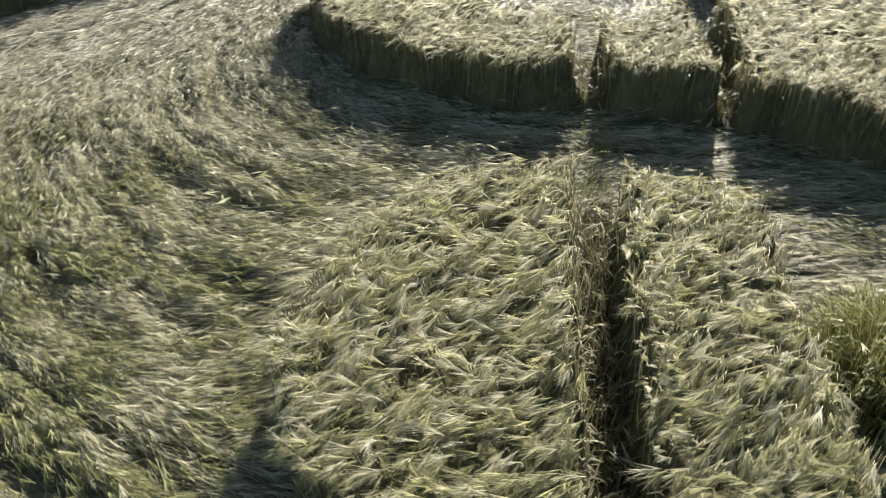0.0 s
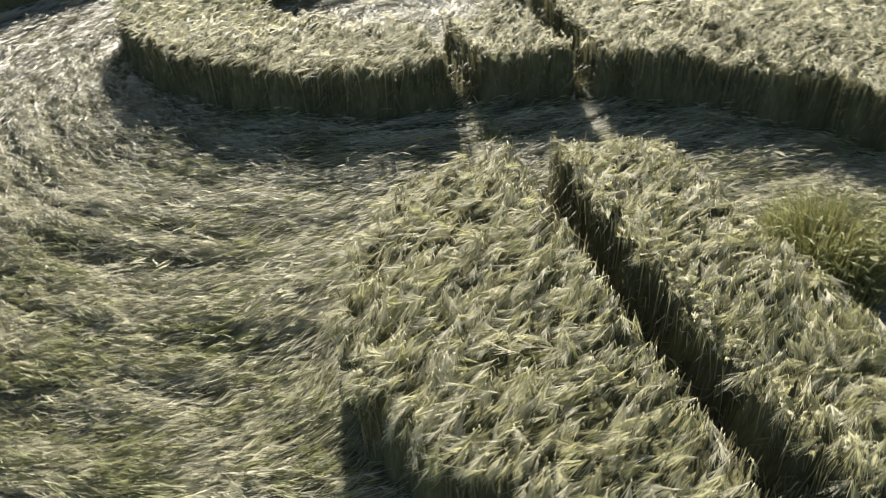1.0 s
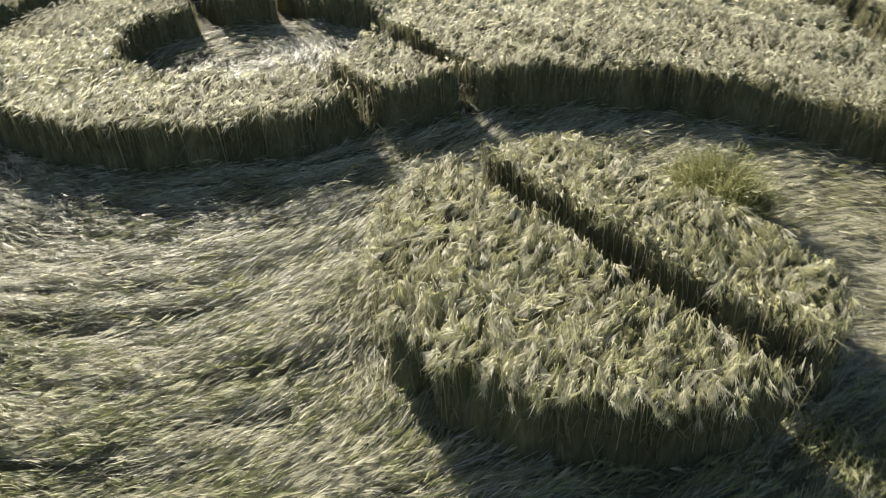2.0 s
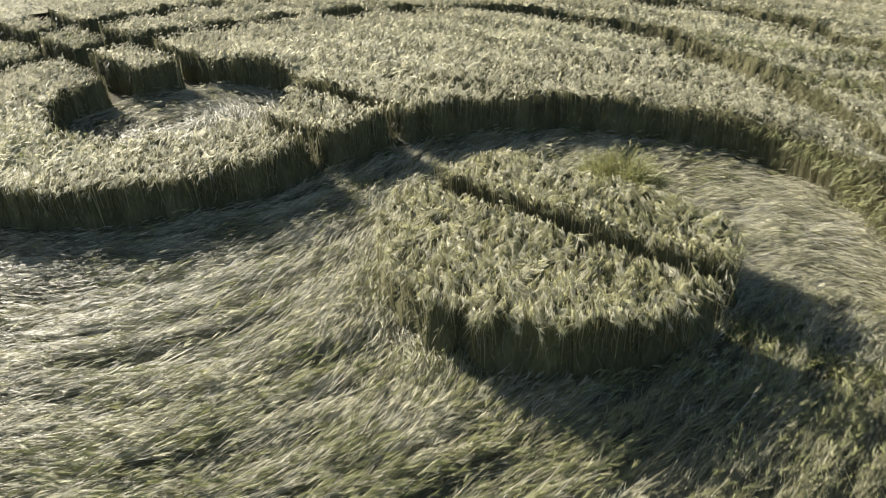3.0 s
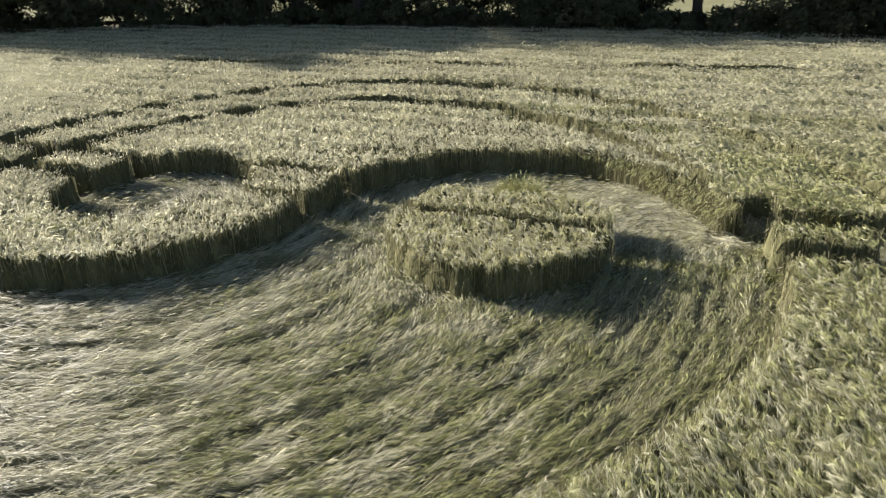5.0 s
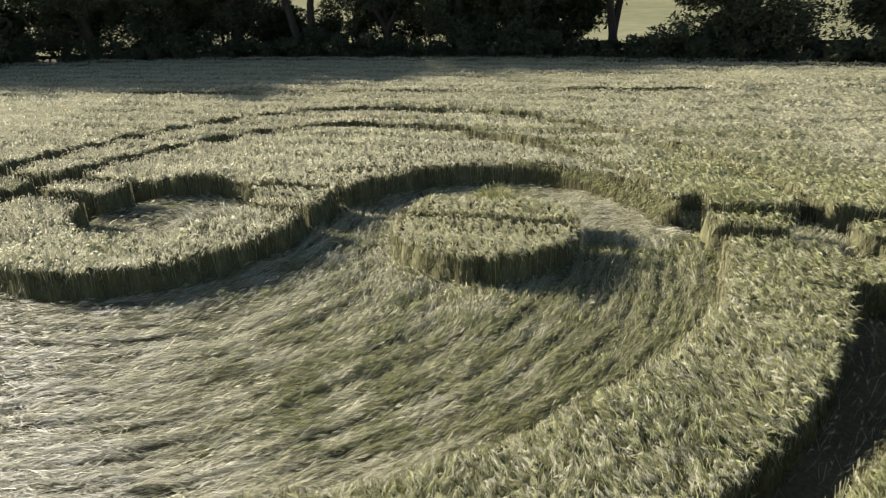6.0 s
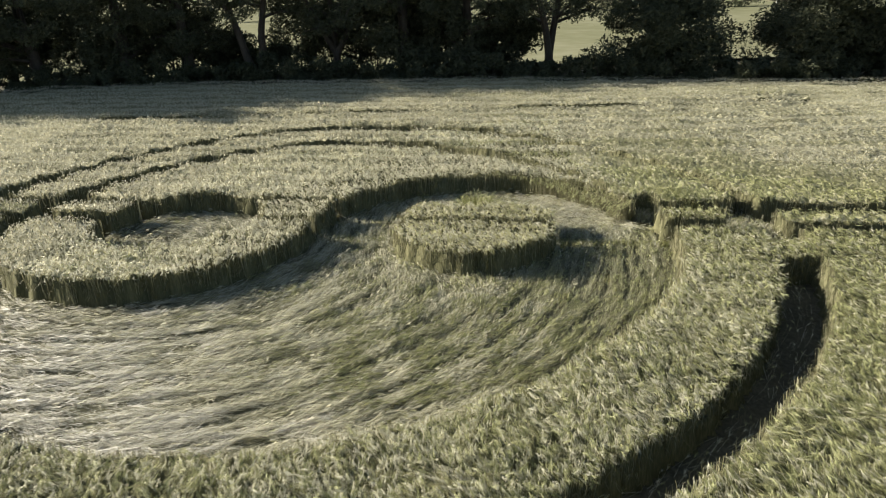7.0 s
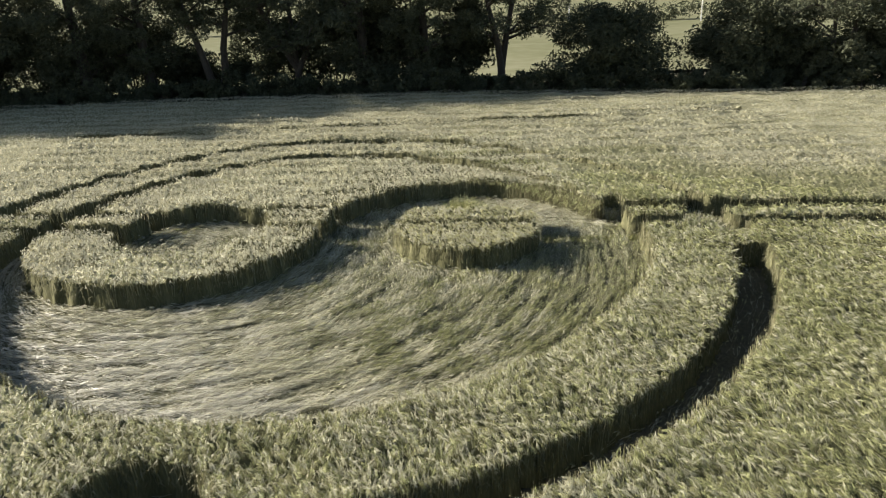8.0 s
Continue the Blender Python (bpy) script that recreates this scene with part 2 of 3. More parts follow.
def ears(x, y, long, thick, awns):
    """Nodding bearded ears on their necks."""
    n = len(x)
    a = lean_field(x, y) + rng.normal(0, 0.26, n)
    out = np.stack([np.cos(a), np.sin(a), 0 * a], 1)
    h = crop_height(x, y) + rng.normal(0, 0.04, n)
    spill = openness(x + out[:, 0] * 0.24 * long, y + out[:, 1] * 0.24 * long) < 0.75
    off0, off1 = x - track(y, 0), x - track(y, 1)
    slit = (x > 5) | ((off0 > 0) & (off0 < 0.5)) | ((off1 > 0) & (off1 < 0.5)) | ((np.minimum(np.abs(off0), np.abs(off1)) < 0.5) & (y > 7))
    long = np.where(spill, long * np.where(slit, 0.45, 0.75), long)
    s, w = long[:, None], thick[:, None]
    foot = np.stack([x, y, h - 0.12 * long], 1)
    droop = np.clip(rng.normal(0.28, 0.36, n), -0.7, 1.1)
    droop = np.where(spill, rng.normal(np.where(slit, -0.6, 0.15), 0.4, n), droop)[:, None]
    up = np.array([0, 0, 1.0])
    neck = foot + out * 0.03 * s + up * 0.09 * s
    d1 = unit(out * np.cos(droop) - up * np.sin(droop) + rng.normal(0, 0.14, (n, 3)))
    stalk = [spike(neck, foot, 0.0032 * w, unit(np.cross(out, up) + rng.normal(0, 0.3, (n, 3))))] if awns > 4 else []
    return join(stalk + heads(neck, d1, s, w, awns))


def stalks(x, y, size):
    """Upright stems with a leaf blade."""
    n = len(x)
    a = rng.uniform(0, 6.28, n)
    side = np.stack([np.cos(a), np.sin(a), 0 * a], 1)
    s = size[:, None]
    h = crop_height(x, y) - 0.06
    foot = np.stack([x, y, 0 * x], 1)
    off = rng.normal(0, 0.05, (n, 3)) * [1, 1, 0]
    mid = foot + off * 0.4 + np.stack([0 * h, 0 * h, h * 0.55], 1)
    top = foot + off + np.stack([0 * h, 0 * h, h], 1)
    v1 = ribbon(foot, mid, top, 0.006 * s, 0.005 * s, 0.004 * s, side)
    b = rng.uniform(0, 6.28, n)
    go = np.stack([np.cos(b), np.sin(b), 0 * b], 1)
    base = foot + np.stack([0 * h, 0 * h, h * rng.uniform(0.3, 0.8, n)], 1)
    m2 = base + go * 0.07 + np.array([0, 0, 0.06])
    e2 = base + go * 0.17 - np.array([0, 0, 0.03])
    v2 = ribbon(base, m2, e2, 0.005 * s, 0.007 * s, 0.001 * s, np.stack([-np.sin(b), np.cos(b), 0 * b], 1))
    return join([v1, v2])


def scatter(x0, x1, y0, y1, density):
    n = int((x1 - x0) * (y1 - y0) * density)
    return rng.uniform(x0, x1, n), rng.uniform(y0, y1, n)


# ---- ground ----
def sheet(name, x0, x1, y0, y1, nx, ny, z, mat, where=None):
    gx, gy = np.meshgrid(np.linspace(x0, x1, nx), np.linspace(y0, y1, ny))
    i = np.arange(nx * ny).reshape(ny, nx)
    f = np.stack([i[:-1, :-1], i[:-1, 1:], i[1:, 1:], i[1:, :-1]], -1).reshape(-1, 4)
    if where:
        f = f[where(gx.ravel(), gy.ravel())[f].any(1)]
    return part(name, mesh_of(name, np.stack([gx.ravel(), gy.ravel(), z(gx.ravel(), gy.ravel())], 1), f, mat, True))


ground = tagged(sheet("ground", -1500, 1500, -1500, 1500, 60, 60, lambda x, y: 0 * x - 0.03, SOIL), "brown field soil under the barley crop", "ground", kind="structure")
meadow = tagged(sheet("meadow", 42, 1500, -900, 900, 40, 40, lambda x, y: 0 * x + 0.25, GRASS), "pale dry meadow beyond the hedge", "meadow", kind="structure")

# ---- standing barley ----
LABELS = (
    ("island of standing barley with bearded ears, cut by a wheel track", "barley stand"),
    ("narrow half of the barley island beside the wheel track", "barley stand"),
    ("rounded lobe of standing barley with nodding pale ears", "barley stand"),
    ("broad standing barley bank with a dark cut edge", "barley stand"),
    ("curved ring of standing barley round the flattened floor", "barley stand"),
    ("pale green barley field reaching to the hedge", "barley field"),
)

GX0, GX1, GY0, GY1, GS = -14.0, 22.0, -15.0, 25.0, 0.1
cx, cy = np.meshgrid(np.arange(GX0, GX1, GS), np.arange(GY0, GY1, GS))
plan = standing(cx.ravel(), cy.ravel()).reshape(cx.shape)
full = (plan >= 0).astype(float)
soft = full.copy()
for _ in range(1):
    soft[1:-1, 1:-1] = ((soft + np.roll(soft, 1, 0) + np.roll(soft, -1, 0) + np.roll(soft, 1, 1) + np.roll(soft, -1, 1)) / 5)[1:-1, 1:-1]


def openness(x, y):
    """How near a cut edge lies: 1 deep inside a stand."""
    i = np.clip(((y - GY0) / GS).round().astype(int), 0, soft.shape[0] - 1)
    j = np.clip(((x - GX0) / GS).round().astype(int), 0, soft.shape[1] - 1)
    inside = (x > GX0) & (x < GX1) & (y > GY0) & (y < GY1)
    return np.where(inside, soft[i, j], 1.0)


stand_objects = []
px, py = scatter(-26, 40, -45, 55, 480)
dist = lod(px, py)
keep = rng.uniform(0, 1, len(px)) < np.minimum(1, (7.6 / dist) ** 1.6 * (1 + 0.7 * np.clip((dist - 11.5) / 2, 0, 1)) * (1 + 0.8 * np.clip((dist - 16) / 6, 0, 1)))
keep &= (dist > 16) | (rng.uniform(0, 1, len(px)) < np.clip(0.72 + 0.75 * wave(px, py, 65, 0.27), 0.1, 1))
keep &= (px < 4.5) | (rng.uniform(0, 1, len(px)) < 0.88 + np.where(px > 8, 0.45, 0.25) * np.sin((px - TRACK_SLOPE * py) * 6.28 / 1.55 + 0.8 * wave(px, py, 61, 6.0)))
keep &= ~(((py < -4.0 - 0.72 * (px + 13)) | (py > np.where(px < -4, 19, 24 + 0.55 * (px + 4)))) & (rng.uniform(0, 1, len(px)) > 0.2))
keep &= ~((px < -13.9) & (rng.uniform(0, 1, len(px)) > 0.5))
px, py = px[keep], py[keep]
thin = within(px, py, ISLAND) & (rng.uniform(0, 1, len(px)) > 0.8)
px, py = px[~thin], py[~thin]
dist = lod(px, py)
region = standing(px, py)
ok = (region >= 0) & ~((dist > 8) & (region > 2) & (openness(px, py) < 0.78) & (rng.uniform(0, 1, len(px)) < 0.65))
px, py, dist, region = px[ok], py[ok], dist[ok], region[ok]
far = np.clip(dist / 7.0, 1.0, 8.0)
long_all = np.where(region < 2, 1.12, np.where(dist > 19, 0.62, np.where(dist > 14, 0.85, 1.1))) * far ** 0.1 * rng.uniform(0.8, 1.25, len(px))
thick_all = np.minimum(far, 2.2) ** 0.42 * np.maximum(far / 2.2, 1) ** 0.3

patch = 0.55 * np.exp(-((px - 4.0) / 2.4) ** 2) * np.clip((-2.0 - py) / 2, 0, 1) + 0.9 * np.exp(-((px - 6.5) / 5.5) ** 2 - ((py + 3.5) / 3.2) ** 2) + 0.18 * np.clip(wave(px, py, 77, 7.0), 0, 1) + 0.03
patch += 0.42 * (region < 2) + 0.42 * (region == 4) * (px < 4.5)
patch += 0.7 * (region == 5) * np.clip((6.0 - py) / 6.0, 0, 1) * (px < 4.5)
unripe = np.where(px > 4.5, rng.uniform(0.3, 0.8, len(px)), rng.uniform(0, 1, len(px))) < patch + 0.15 * (px > 4.5)
band = np.sin((px - TRACK_SLOPE * py) * 6.28 / 2.1 + 0.9 * wave(px, py, 64, 9.0)) + 0.6 * np.sin((px - TRACK_SLOPE * py) * 6.28 / 0.9 + 0.9 * wave(px, py, 66, 6.0))
unripe = np.where(px > 8.5, rng.normal(0, 0.5, len(px)) < 0.7 * band + 2.2 * patch - 1.0 - 0.6 * np.clip((py - 3) / 4, 0, 1), unripe)

qx, qy = scatter(GX0, GX1, GY0, GY1, 620)
edge = (openness(qx, qy) < 0.97) & (rng.uniform(0, 1, len(qx)) < np.minimum(1, (9.0 / lod(qx, qy)) ** 1.1))
qx, qy = qx[edge], qy[edge]
qr = standing(qx, qy)
qx, qy, qr = qx[qr >= 0], qy[qr >= 0], qr[qr >= 0]
inner = (dist < 13) & (rng.uniform(0, 1, len(px)) < 0.2)
qx, qy, qr = np.concatenate([qx, px[inner]]), np.concatenate([qy, py[inner]]), np.concatenate([qr, region[inner]])

# the ears of the island that the flight passes nearest, one by one
near_ears = [np.flatnonzero((region == k) & (dist < 8.6))[::m][:c] for k, m, c in ((0, 6, 200), (1, 8, 100))]
single = np.zeros(len(px), bool)
single[np.concatenate(near_ears)] = True
ear_meshes = []
for m in range(6):
    dip = rng.uniform(-0.1, 0.7)
    way = np.array([[math.cos(dip), rng.uniform(-0.2, 0.2), -math.sin(dip)]])
    foot, neck = np.zeros((1, 3)), np.array([[0.036, 0, 0.108]])
    v, f = join([spike(neck, foot, 0.004, np.array([[0, 1.0, 0]]))] + heads(neck, unit(way), np.full((1, 1), 1.15), np.full((1, 1), 1.1), 20))
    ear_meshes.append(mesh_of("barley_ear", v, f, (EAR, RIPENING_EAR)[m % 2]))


def place_ears(stand, chosen):
    for i in chosen:
        x, y = px[i:i + 1], py[i:i + 1]
        ob = part("barley_ear", ear_meshes[i % 6], stand)
        ob.matrix_local = pose(float(x[0]), float(y[0]), float(crop_height(x, y)[0]) - 0.12, 0, 0, math.degrees(float(lean_field(x, y)[0])) + 25 * math.sin(7.0 * i))


for k, (label, category) in enumerate(LABELS):
    sel = (region == k) & ~single
    nearest = sel & (dist < 8.6) & (k < 2)
    outer = px < -13.9
    close = sel & (dist < 12.5) & ~nearest & ~outer
    wide = sel & (dist >= 12.5) & (dist < 17) & ~outer
    remote = sel & ((dist >= 17) | outer)
    name = "barley_field" if k == 5 else "barley_stand"
    near_levels, far_levels = ((nearest, 18), (close, 9), (wide, 3)), ((remote, 0),)
    v, f = join([ears(px[c], py[c], long_all[c], thick_all[c], m) for c, m in ((c & ~unripe, m) for c, m in near_levels) if c.any()])
    stand = part(name, mesh_of(name, v, f, EAR), None, label, "stuff")
    tagged(stand, category=category)
    for title, mat, sets, what in (
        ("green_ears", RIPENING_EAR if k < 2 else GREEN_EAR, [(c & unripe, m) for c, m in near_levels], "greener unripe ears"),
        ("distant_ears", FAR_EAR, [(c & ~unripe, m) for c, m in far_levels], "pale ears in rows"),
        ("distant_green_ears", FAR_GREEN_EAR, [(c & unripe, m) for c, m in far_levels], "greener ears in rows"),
    ):
        sets = [(c, m) for c, m in sets if c.sum() > 50]
        if sets:
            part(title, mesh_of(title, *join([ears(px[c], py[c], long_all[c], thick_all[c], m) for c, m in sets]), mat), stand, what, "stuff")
    sq = qr == k
    v, f = stalks(qx[sq], qy[sq], np.clip((lod(qx[sq], qy[sq]) / 7.0) ** 0.6, 1, 2.5))
    part("stems", mesh_of("stems", v, f, STEM), stand, "upright olive-green barley stems", "stuff")
    stand_objects.append(stand)
    if k < 2:
        place_ears(stand, near_ears[k])

# a filler sheet inside each stand, coloured dark for the shade between its stems
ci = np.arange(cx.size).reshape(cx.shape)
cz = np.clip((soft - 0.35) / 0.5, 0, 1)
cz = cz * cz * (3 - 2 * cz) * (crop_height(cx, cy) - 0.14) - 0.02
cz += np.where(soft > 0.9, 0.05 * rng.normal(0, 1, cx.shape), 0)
corner = np.stack([cx.ravel(), cy.ravel(), cz.ravel()], 1)
quad = np.stack([ci[:-1, :-1], ci[:-1, 1:], ci[1:, 1:], ci[1:, :-1]], -1).reshape(-1, 4)
live = soft.ravel()[quad].max(1) > 0.36
quad = quad[live]
owner = plan.ravel()[quad].max(1)
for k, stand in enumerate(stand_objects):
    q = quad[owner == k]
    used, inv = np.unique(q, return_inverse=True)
    me = mesh_of("crop_filler", corner[used], inv.reshape(-1, 4), SHADE_FILL, True)
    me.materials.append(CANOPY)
    # Tops beyond 13 m get the paler canopy; nearer ones keep painted gap shade.
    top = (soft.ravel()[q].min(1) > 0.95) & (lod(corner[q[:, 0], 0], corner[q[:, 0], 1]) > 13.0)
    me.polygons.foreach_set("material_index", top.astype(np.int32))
    part("crop_filler", me, stand, "olive filler sheet among the stems, gap shade in its colour", "stuff")
# the filler sheet for the rest of the field round the figure
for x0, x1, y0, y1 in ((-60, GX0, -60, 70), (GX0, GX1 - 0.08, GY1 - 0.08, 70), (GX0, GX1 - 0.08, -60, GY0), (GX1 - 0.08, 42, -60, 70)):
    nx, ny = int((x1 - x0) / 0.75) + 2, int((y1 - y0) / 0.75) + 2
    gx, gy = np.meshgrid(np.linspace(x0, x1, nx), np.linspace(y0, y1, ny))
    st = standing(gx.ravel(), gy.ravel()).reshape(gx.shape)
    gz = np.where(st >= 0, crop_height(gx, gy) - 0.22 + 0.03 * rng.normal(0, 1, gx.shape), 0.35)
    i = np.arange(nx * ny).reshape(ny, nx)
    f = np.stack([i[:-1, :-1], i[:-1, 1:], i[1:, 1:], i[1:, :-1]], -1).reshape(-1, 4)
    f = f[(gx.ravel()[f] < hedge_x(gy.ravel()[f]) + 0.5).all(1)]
    me = mesh_of("crop_filler", np.stack([gx.ravel(), gy.ravel(), gz.ravel()], 1), f, CANOPY, True)
    me.materials.append(SHADE_FILL)
    # Faces within 15 m take the colour that stands for shaded gaps.
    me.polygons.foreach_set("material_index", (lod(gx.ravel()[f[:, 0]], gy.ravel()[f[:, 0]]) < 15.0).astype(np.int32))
    part("crop_filler", me, stand_objects[5], "olive filler sheet among the stems, gap shade in its colour", "stuff")


# ---- flattened barley ----
def flow(x, y):
    """The way in which the straw was laid: along the nearest edges, gathered into the neck between lobe and island."""
    vx, vy = 0 * x, 0 * x
    for c, sign, power in (((MIDDLE[0], MIDDLE[1], 11.4), 1, 1.0), (LOBE, 1, 2.2), (BAY, -1, 1.2), (ISLAND, -1, 0.35), (HOLLOW, 1, 3.0)):
        dx, dy = x - c[0], y - c[1]
        d = np.hypot(dx, dy) + 1e-6
        w = power / (np.abs(d - c[2]) + 0.6) ** 1.3
        if c is BAY:
            w = w * np.clip((x - 0.8) / 1.5, 0, 1)
        if c is ISLAND:
            w = w * np.clip((y - 3.2) / 1.5, 0, 1) * (x < 1)
        if c is HOLLOW:
            w = np.where(d < c[2] + 0.1, w, 0)
        vx, vy = vx - sign * dy / d * w, vy + sign * dx / d * w
    nx, ny = 1.3 - x, 7.7 - y
    nd = np.hypot(nx, ny) + 0.3
    near = 1.3 * np.exp(-(nd / 2.2) ** 2) * (x < 1.6)
    return np.arctan2(vy + near * ny / nd, vx + near * nx / nd) + 0.16 * wave(x, y, 71, 1.4)


def relief(x, y):
    """Ridges and hollows of the laid straw, drawn out along its sweep, from -1 to 1."""
    d, a = np.hypot(x - 2.2, y - 12.8), np.arctan2(y - 12.8, x - 2.2)
    return 0.6 * wave(d * 2.4, a * d * 0.28, 72, 1.1) + 0.4 * wave(d * 5.0, a * d * 0.55, 73, 1.0) + 0.35 * wave(d * 12.0, a * d * 0.8, 76, 1.0)


sx, sy = scatter(-13.5, 9, -5.6, 22, 2100)
laid = flattened(sx, sy) | (paths(sx, sy) & (sx < 5) & (rng.uniform(0, 1, len(sx)) < np.where(sx > -1.2, 0.2, 0.03)))
sx, sy = sx[laid], sy[laid]
hill = relief(sx, sy)
keep = rng.uniform(0, 1, len(sx)) < np.minimum(1, (8.0 / lod(sx, sy)) ** 0.9) * np.clip(0.42 + 1.1 * hill + 0.4 * wave(sx, sy, 80, 0.22), 0.04, 1)
sx, sy, hill = sx[keep], sy[keep], hill[keep]
n = len(sx)
fa = flow(sx, sy) + 0.25 * wave(sx, sy, 79, 0.35) + rng.normal(0, 1, n) * (0.16 + 0.3 * np.exp(-((sx + 7.5) / 2.6) ** 2 - ((sy - 12.0) / 4.0) ** 2))
go = np.stack([np.cos(fa), np.sin(fa), 0 * fa], 1)
across = np.stack([-np.sin(fa), np.cos(fa), 0 * fa], 1)
ln = rng.uniform(0.12, 0.52, n)[:, None]
z0 = 0.055 + 0.065 * hill + rng.uniform(0, 0.05, n)
p0 = np.stack([sx, sy, z0 * 0.8], 1) - go * ln * 0.4
p2 = p0 + go * ln + across * rng.normal(0, 0.04, (n, 1)) + np.stack([0 * z0, 0 * z0, rng.uniform(-0.04, 0.075, n) + 0.1 * (rng.uniform(0, 1, n) < 0.12)], 1)
wd = (rng.uniform(0.0018, 0.0042, n) * np.clip(lod(sx, sy) / 8, 1, 1.9))[:, None]
tilt = unit(across + np.array([0, 0, 1.0]) * rng.normal(0, 0.4, n)[:, None])
v, f = blade(p0, p2, wd, wd * 0.6, tilt)
# the sun has bleached the trampled rim and ends, the middle is still half green
turn, out_d = np.arctan2(sy - MIDDLE[1], sx - MIDDLE[0]), np.hypot(sx - MIDDLE[0], sy - MIDDLE[1])
rim = np.exp(-((inner_radius(turn) - out_d) / 2.2) ** 2)
west = np.exp(-((sx + 7.5) / 3.2) ** 2 - ((sy - 13.0) / 4.5) ** 2)
# more half-green straw and fewer laid ears south-west of the island
dull = np.exp(-((sx + 3.0) / 3.6) ** 2 - ((sy - 1.2) / 2.2) ** 2)
pale = 1.1 * rim * np.clip((sy - 3.0) / 6, -0.4, 1) + 0.8 * np.exp(-((sx - 3.6) / 2.2) ** 2 - ((sy - 0.5) / 2.2) ** 2) + 0.15 * within(sx, sy, HOLLOW)
pale = pale + 0.6 * np.exp(-((sx + 5.5) / 3.0) ** 2 - ((sy - 13.5) / 3.4) ** 2) + 0.1 * np.clip(9.5 - lod(sx, sy), 0, 2) / 2 - 0.75 * dull - 0.24 + 0.42 * west - 0.45 * np.exp(-((sx + 6.5) / 3.0) ** 2 - ((sy - 6.0) / 3.2) ** 2) + 0.42 * wave(sx, sy, 74, 2.2) + 0.3 * hill + 0.25 * wave(sx, sy, 75, 0.6)
kind_of = np.where(pale + rng.normal(0, 0.22, n) > 0.62, 1, np.where(pale + rng.normal(0, 0.22, n) < -0.28, 2, 0))
four = v.reshape(n, 4, 3)


def laid_straw(name, which, mat):
    c = four[kind_of == which]
    return mesh_of(name, c.reshape(-1, 3), np.arange(len(c) * 4).reshape(-1, 4), mat)


straw = tagged(part("flattened_barley", laid_straw("flattened_barley", 0, STRAW)), "swirled flattened barley straw lying on the ground", "flattened crop", kind="stuff")
part("bleached_straw", laid_straw("bleached_straw", 1, BLEACHED), straw, "sun-bleached pale straw", "stuff")
part("green_straw", laid_straw("green_straw", 2, GREEN_STRAW), straw, "half-green flattened stems", "stuff")
close_by = np.clip(9.5 - lod(sx, sy), 0, 2) / 2
pick = rng.uniform(0, 1, n) < (0.17 + 0.13 * close_by) * np.clip(1.1 + 1.4 * wave(sx, sy, 78, 0.4), 0.1, 2.6) * np.clip(11.0 / lod(sx, sy), 0.25, 1) * np.where(kind_of == 1, 0.45, 1.2) * (1 - 0.6 * dull)
for name, mat, label, share in (("laid_ears", EAR, "pale bearded ears lying in the straw", kind_of != 2), ("green_laid_ears", GREEN_EAR, "greener bearded ears lying in the straw", kind_of == 2)):
    share = share if mat is GREEN_EAR else share & (rng.uniform(0, 1, n) < 0.7)
    sets = []
    for c, m in ((pick & share & (close_by > 0.2), 8), (pick & share & (close_by <= 0.2), 4)):
        d1 = unit(go[c] + rng.normal(0, 0.16, (c.sum(), 3)) + np.array([0, 0, 0.06]))
        grow = np.clip(lod(sx, sy) / 7, 1, 3)[c][:, None]
        sets.append(join(heads(p2[c] + np.array([0, 0, 0.02]), d1, 0.95 * grow ** 0.1, 1.0 * grow ** 0.45, m)))
    part(name, mesh_of(name, *join(sets), mat), straw, label, "stuff")


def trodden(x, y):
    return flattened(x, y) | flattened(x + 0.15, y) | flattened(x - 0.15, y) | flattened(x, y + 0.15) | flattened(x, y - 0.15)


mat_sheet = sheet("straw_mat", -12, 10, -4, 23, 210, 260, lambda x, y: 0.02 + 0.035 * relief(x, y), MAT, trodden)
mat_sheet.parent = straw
tagged(mat_sheet, "trodden mat of broken stems, darkened for shade between straws")


# ---- trees ----
def tube(pts, radii, sides=7):
    rings = []
    for i, p in enumerate(pts):
        d = (pts[min(i + 1, len(pts) - 1)] - pts[max(i - 1, 0)]).normalized()
        u = d.orthogonal().normalized()
        w = d.cross(u)
        rings.append([p + (u * math.cos(6.2832 * k / sides) + w * math.sin(6.2832 * k / sides)) * radii[i] for k in range(sides)])
    v = np.array([c for r in rings for c in r])
    f = [[i * sides + k, i * sides + (k + 1) % sides, (i + 1) * sides + (k + 1) % sides, (i + 1) * sides + k] for i in range(len(pts) - 1) for k in range(sides)]
    return v, np.array(f)


def leaves(centres, radii, count, size, seed):
    """Loose leaves round the twig ends, thicker towards each clump's outside."""
    r = np.random.default_rng(seed)
    pick = r.integers(0, len(centres), count)
    d = unit(r.normal(0, 1, (count, 3)))
    c = centres[pick] + d * (radii[pick] * r.uniform(0.25, 1.0, count) ** 0.5)[:, None] * np.array([1, 1, 0.75])
    a, b = unit(r.normal(0, 1, (count, 3))), unit(r.normal(0, 1, (count, 3)))
    s = (size * r.uniform(0.6, 1.4, count))[:, None]
    v = np.stack([c - a * s, c + b * s * 0.7, c + a * s], 1).reshape(-1, 3)
    return v, np.arange(count * 3).reshape(-1, 3)


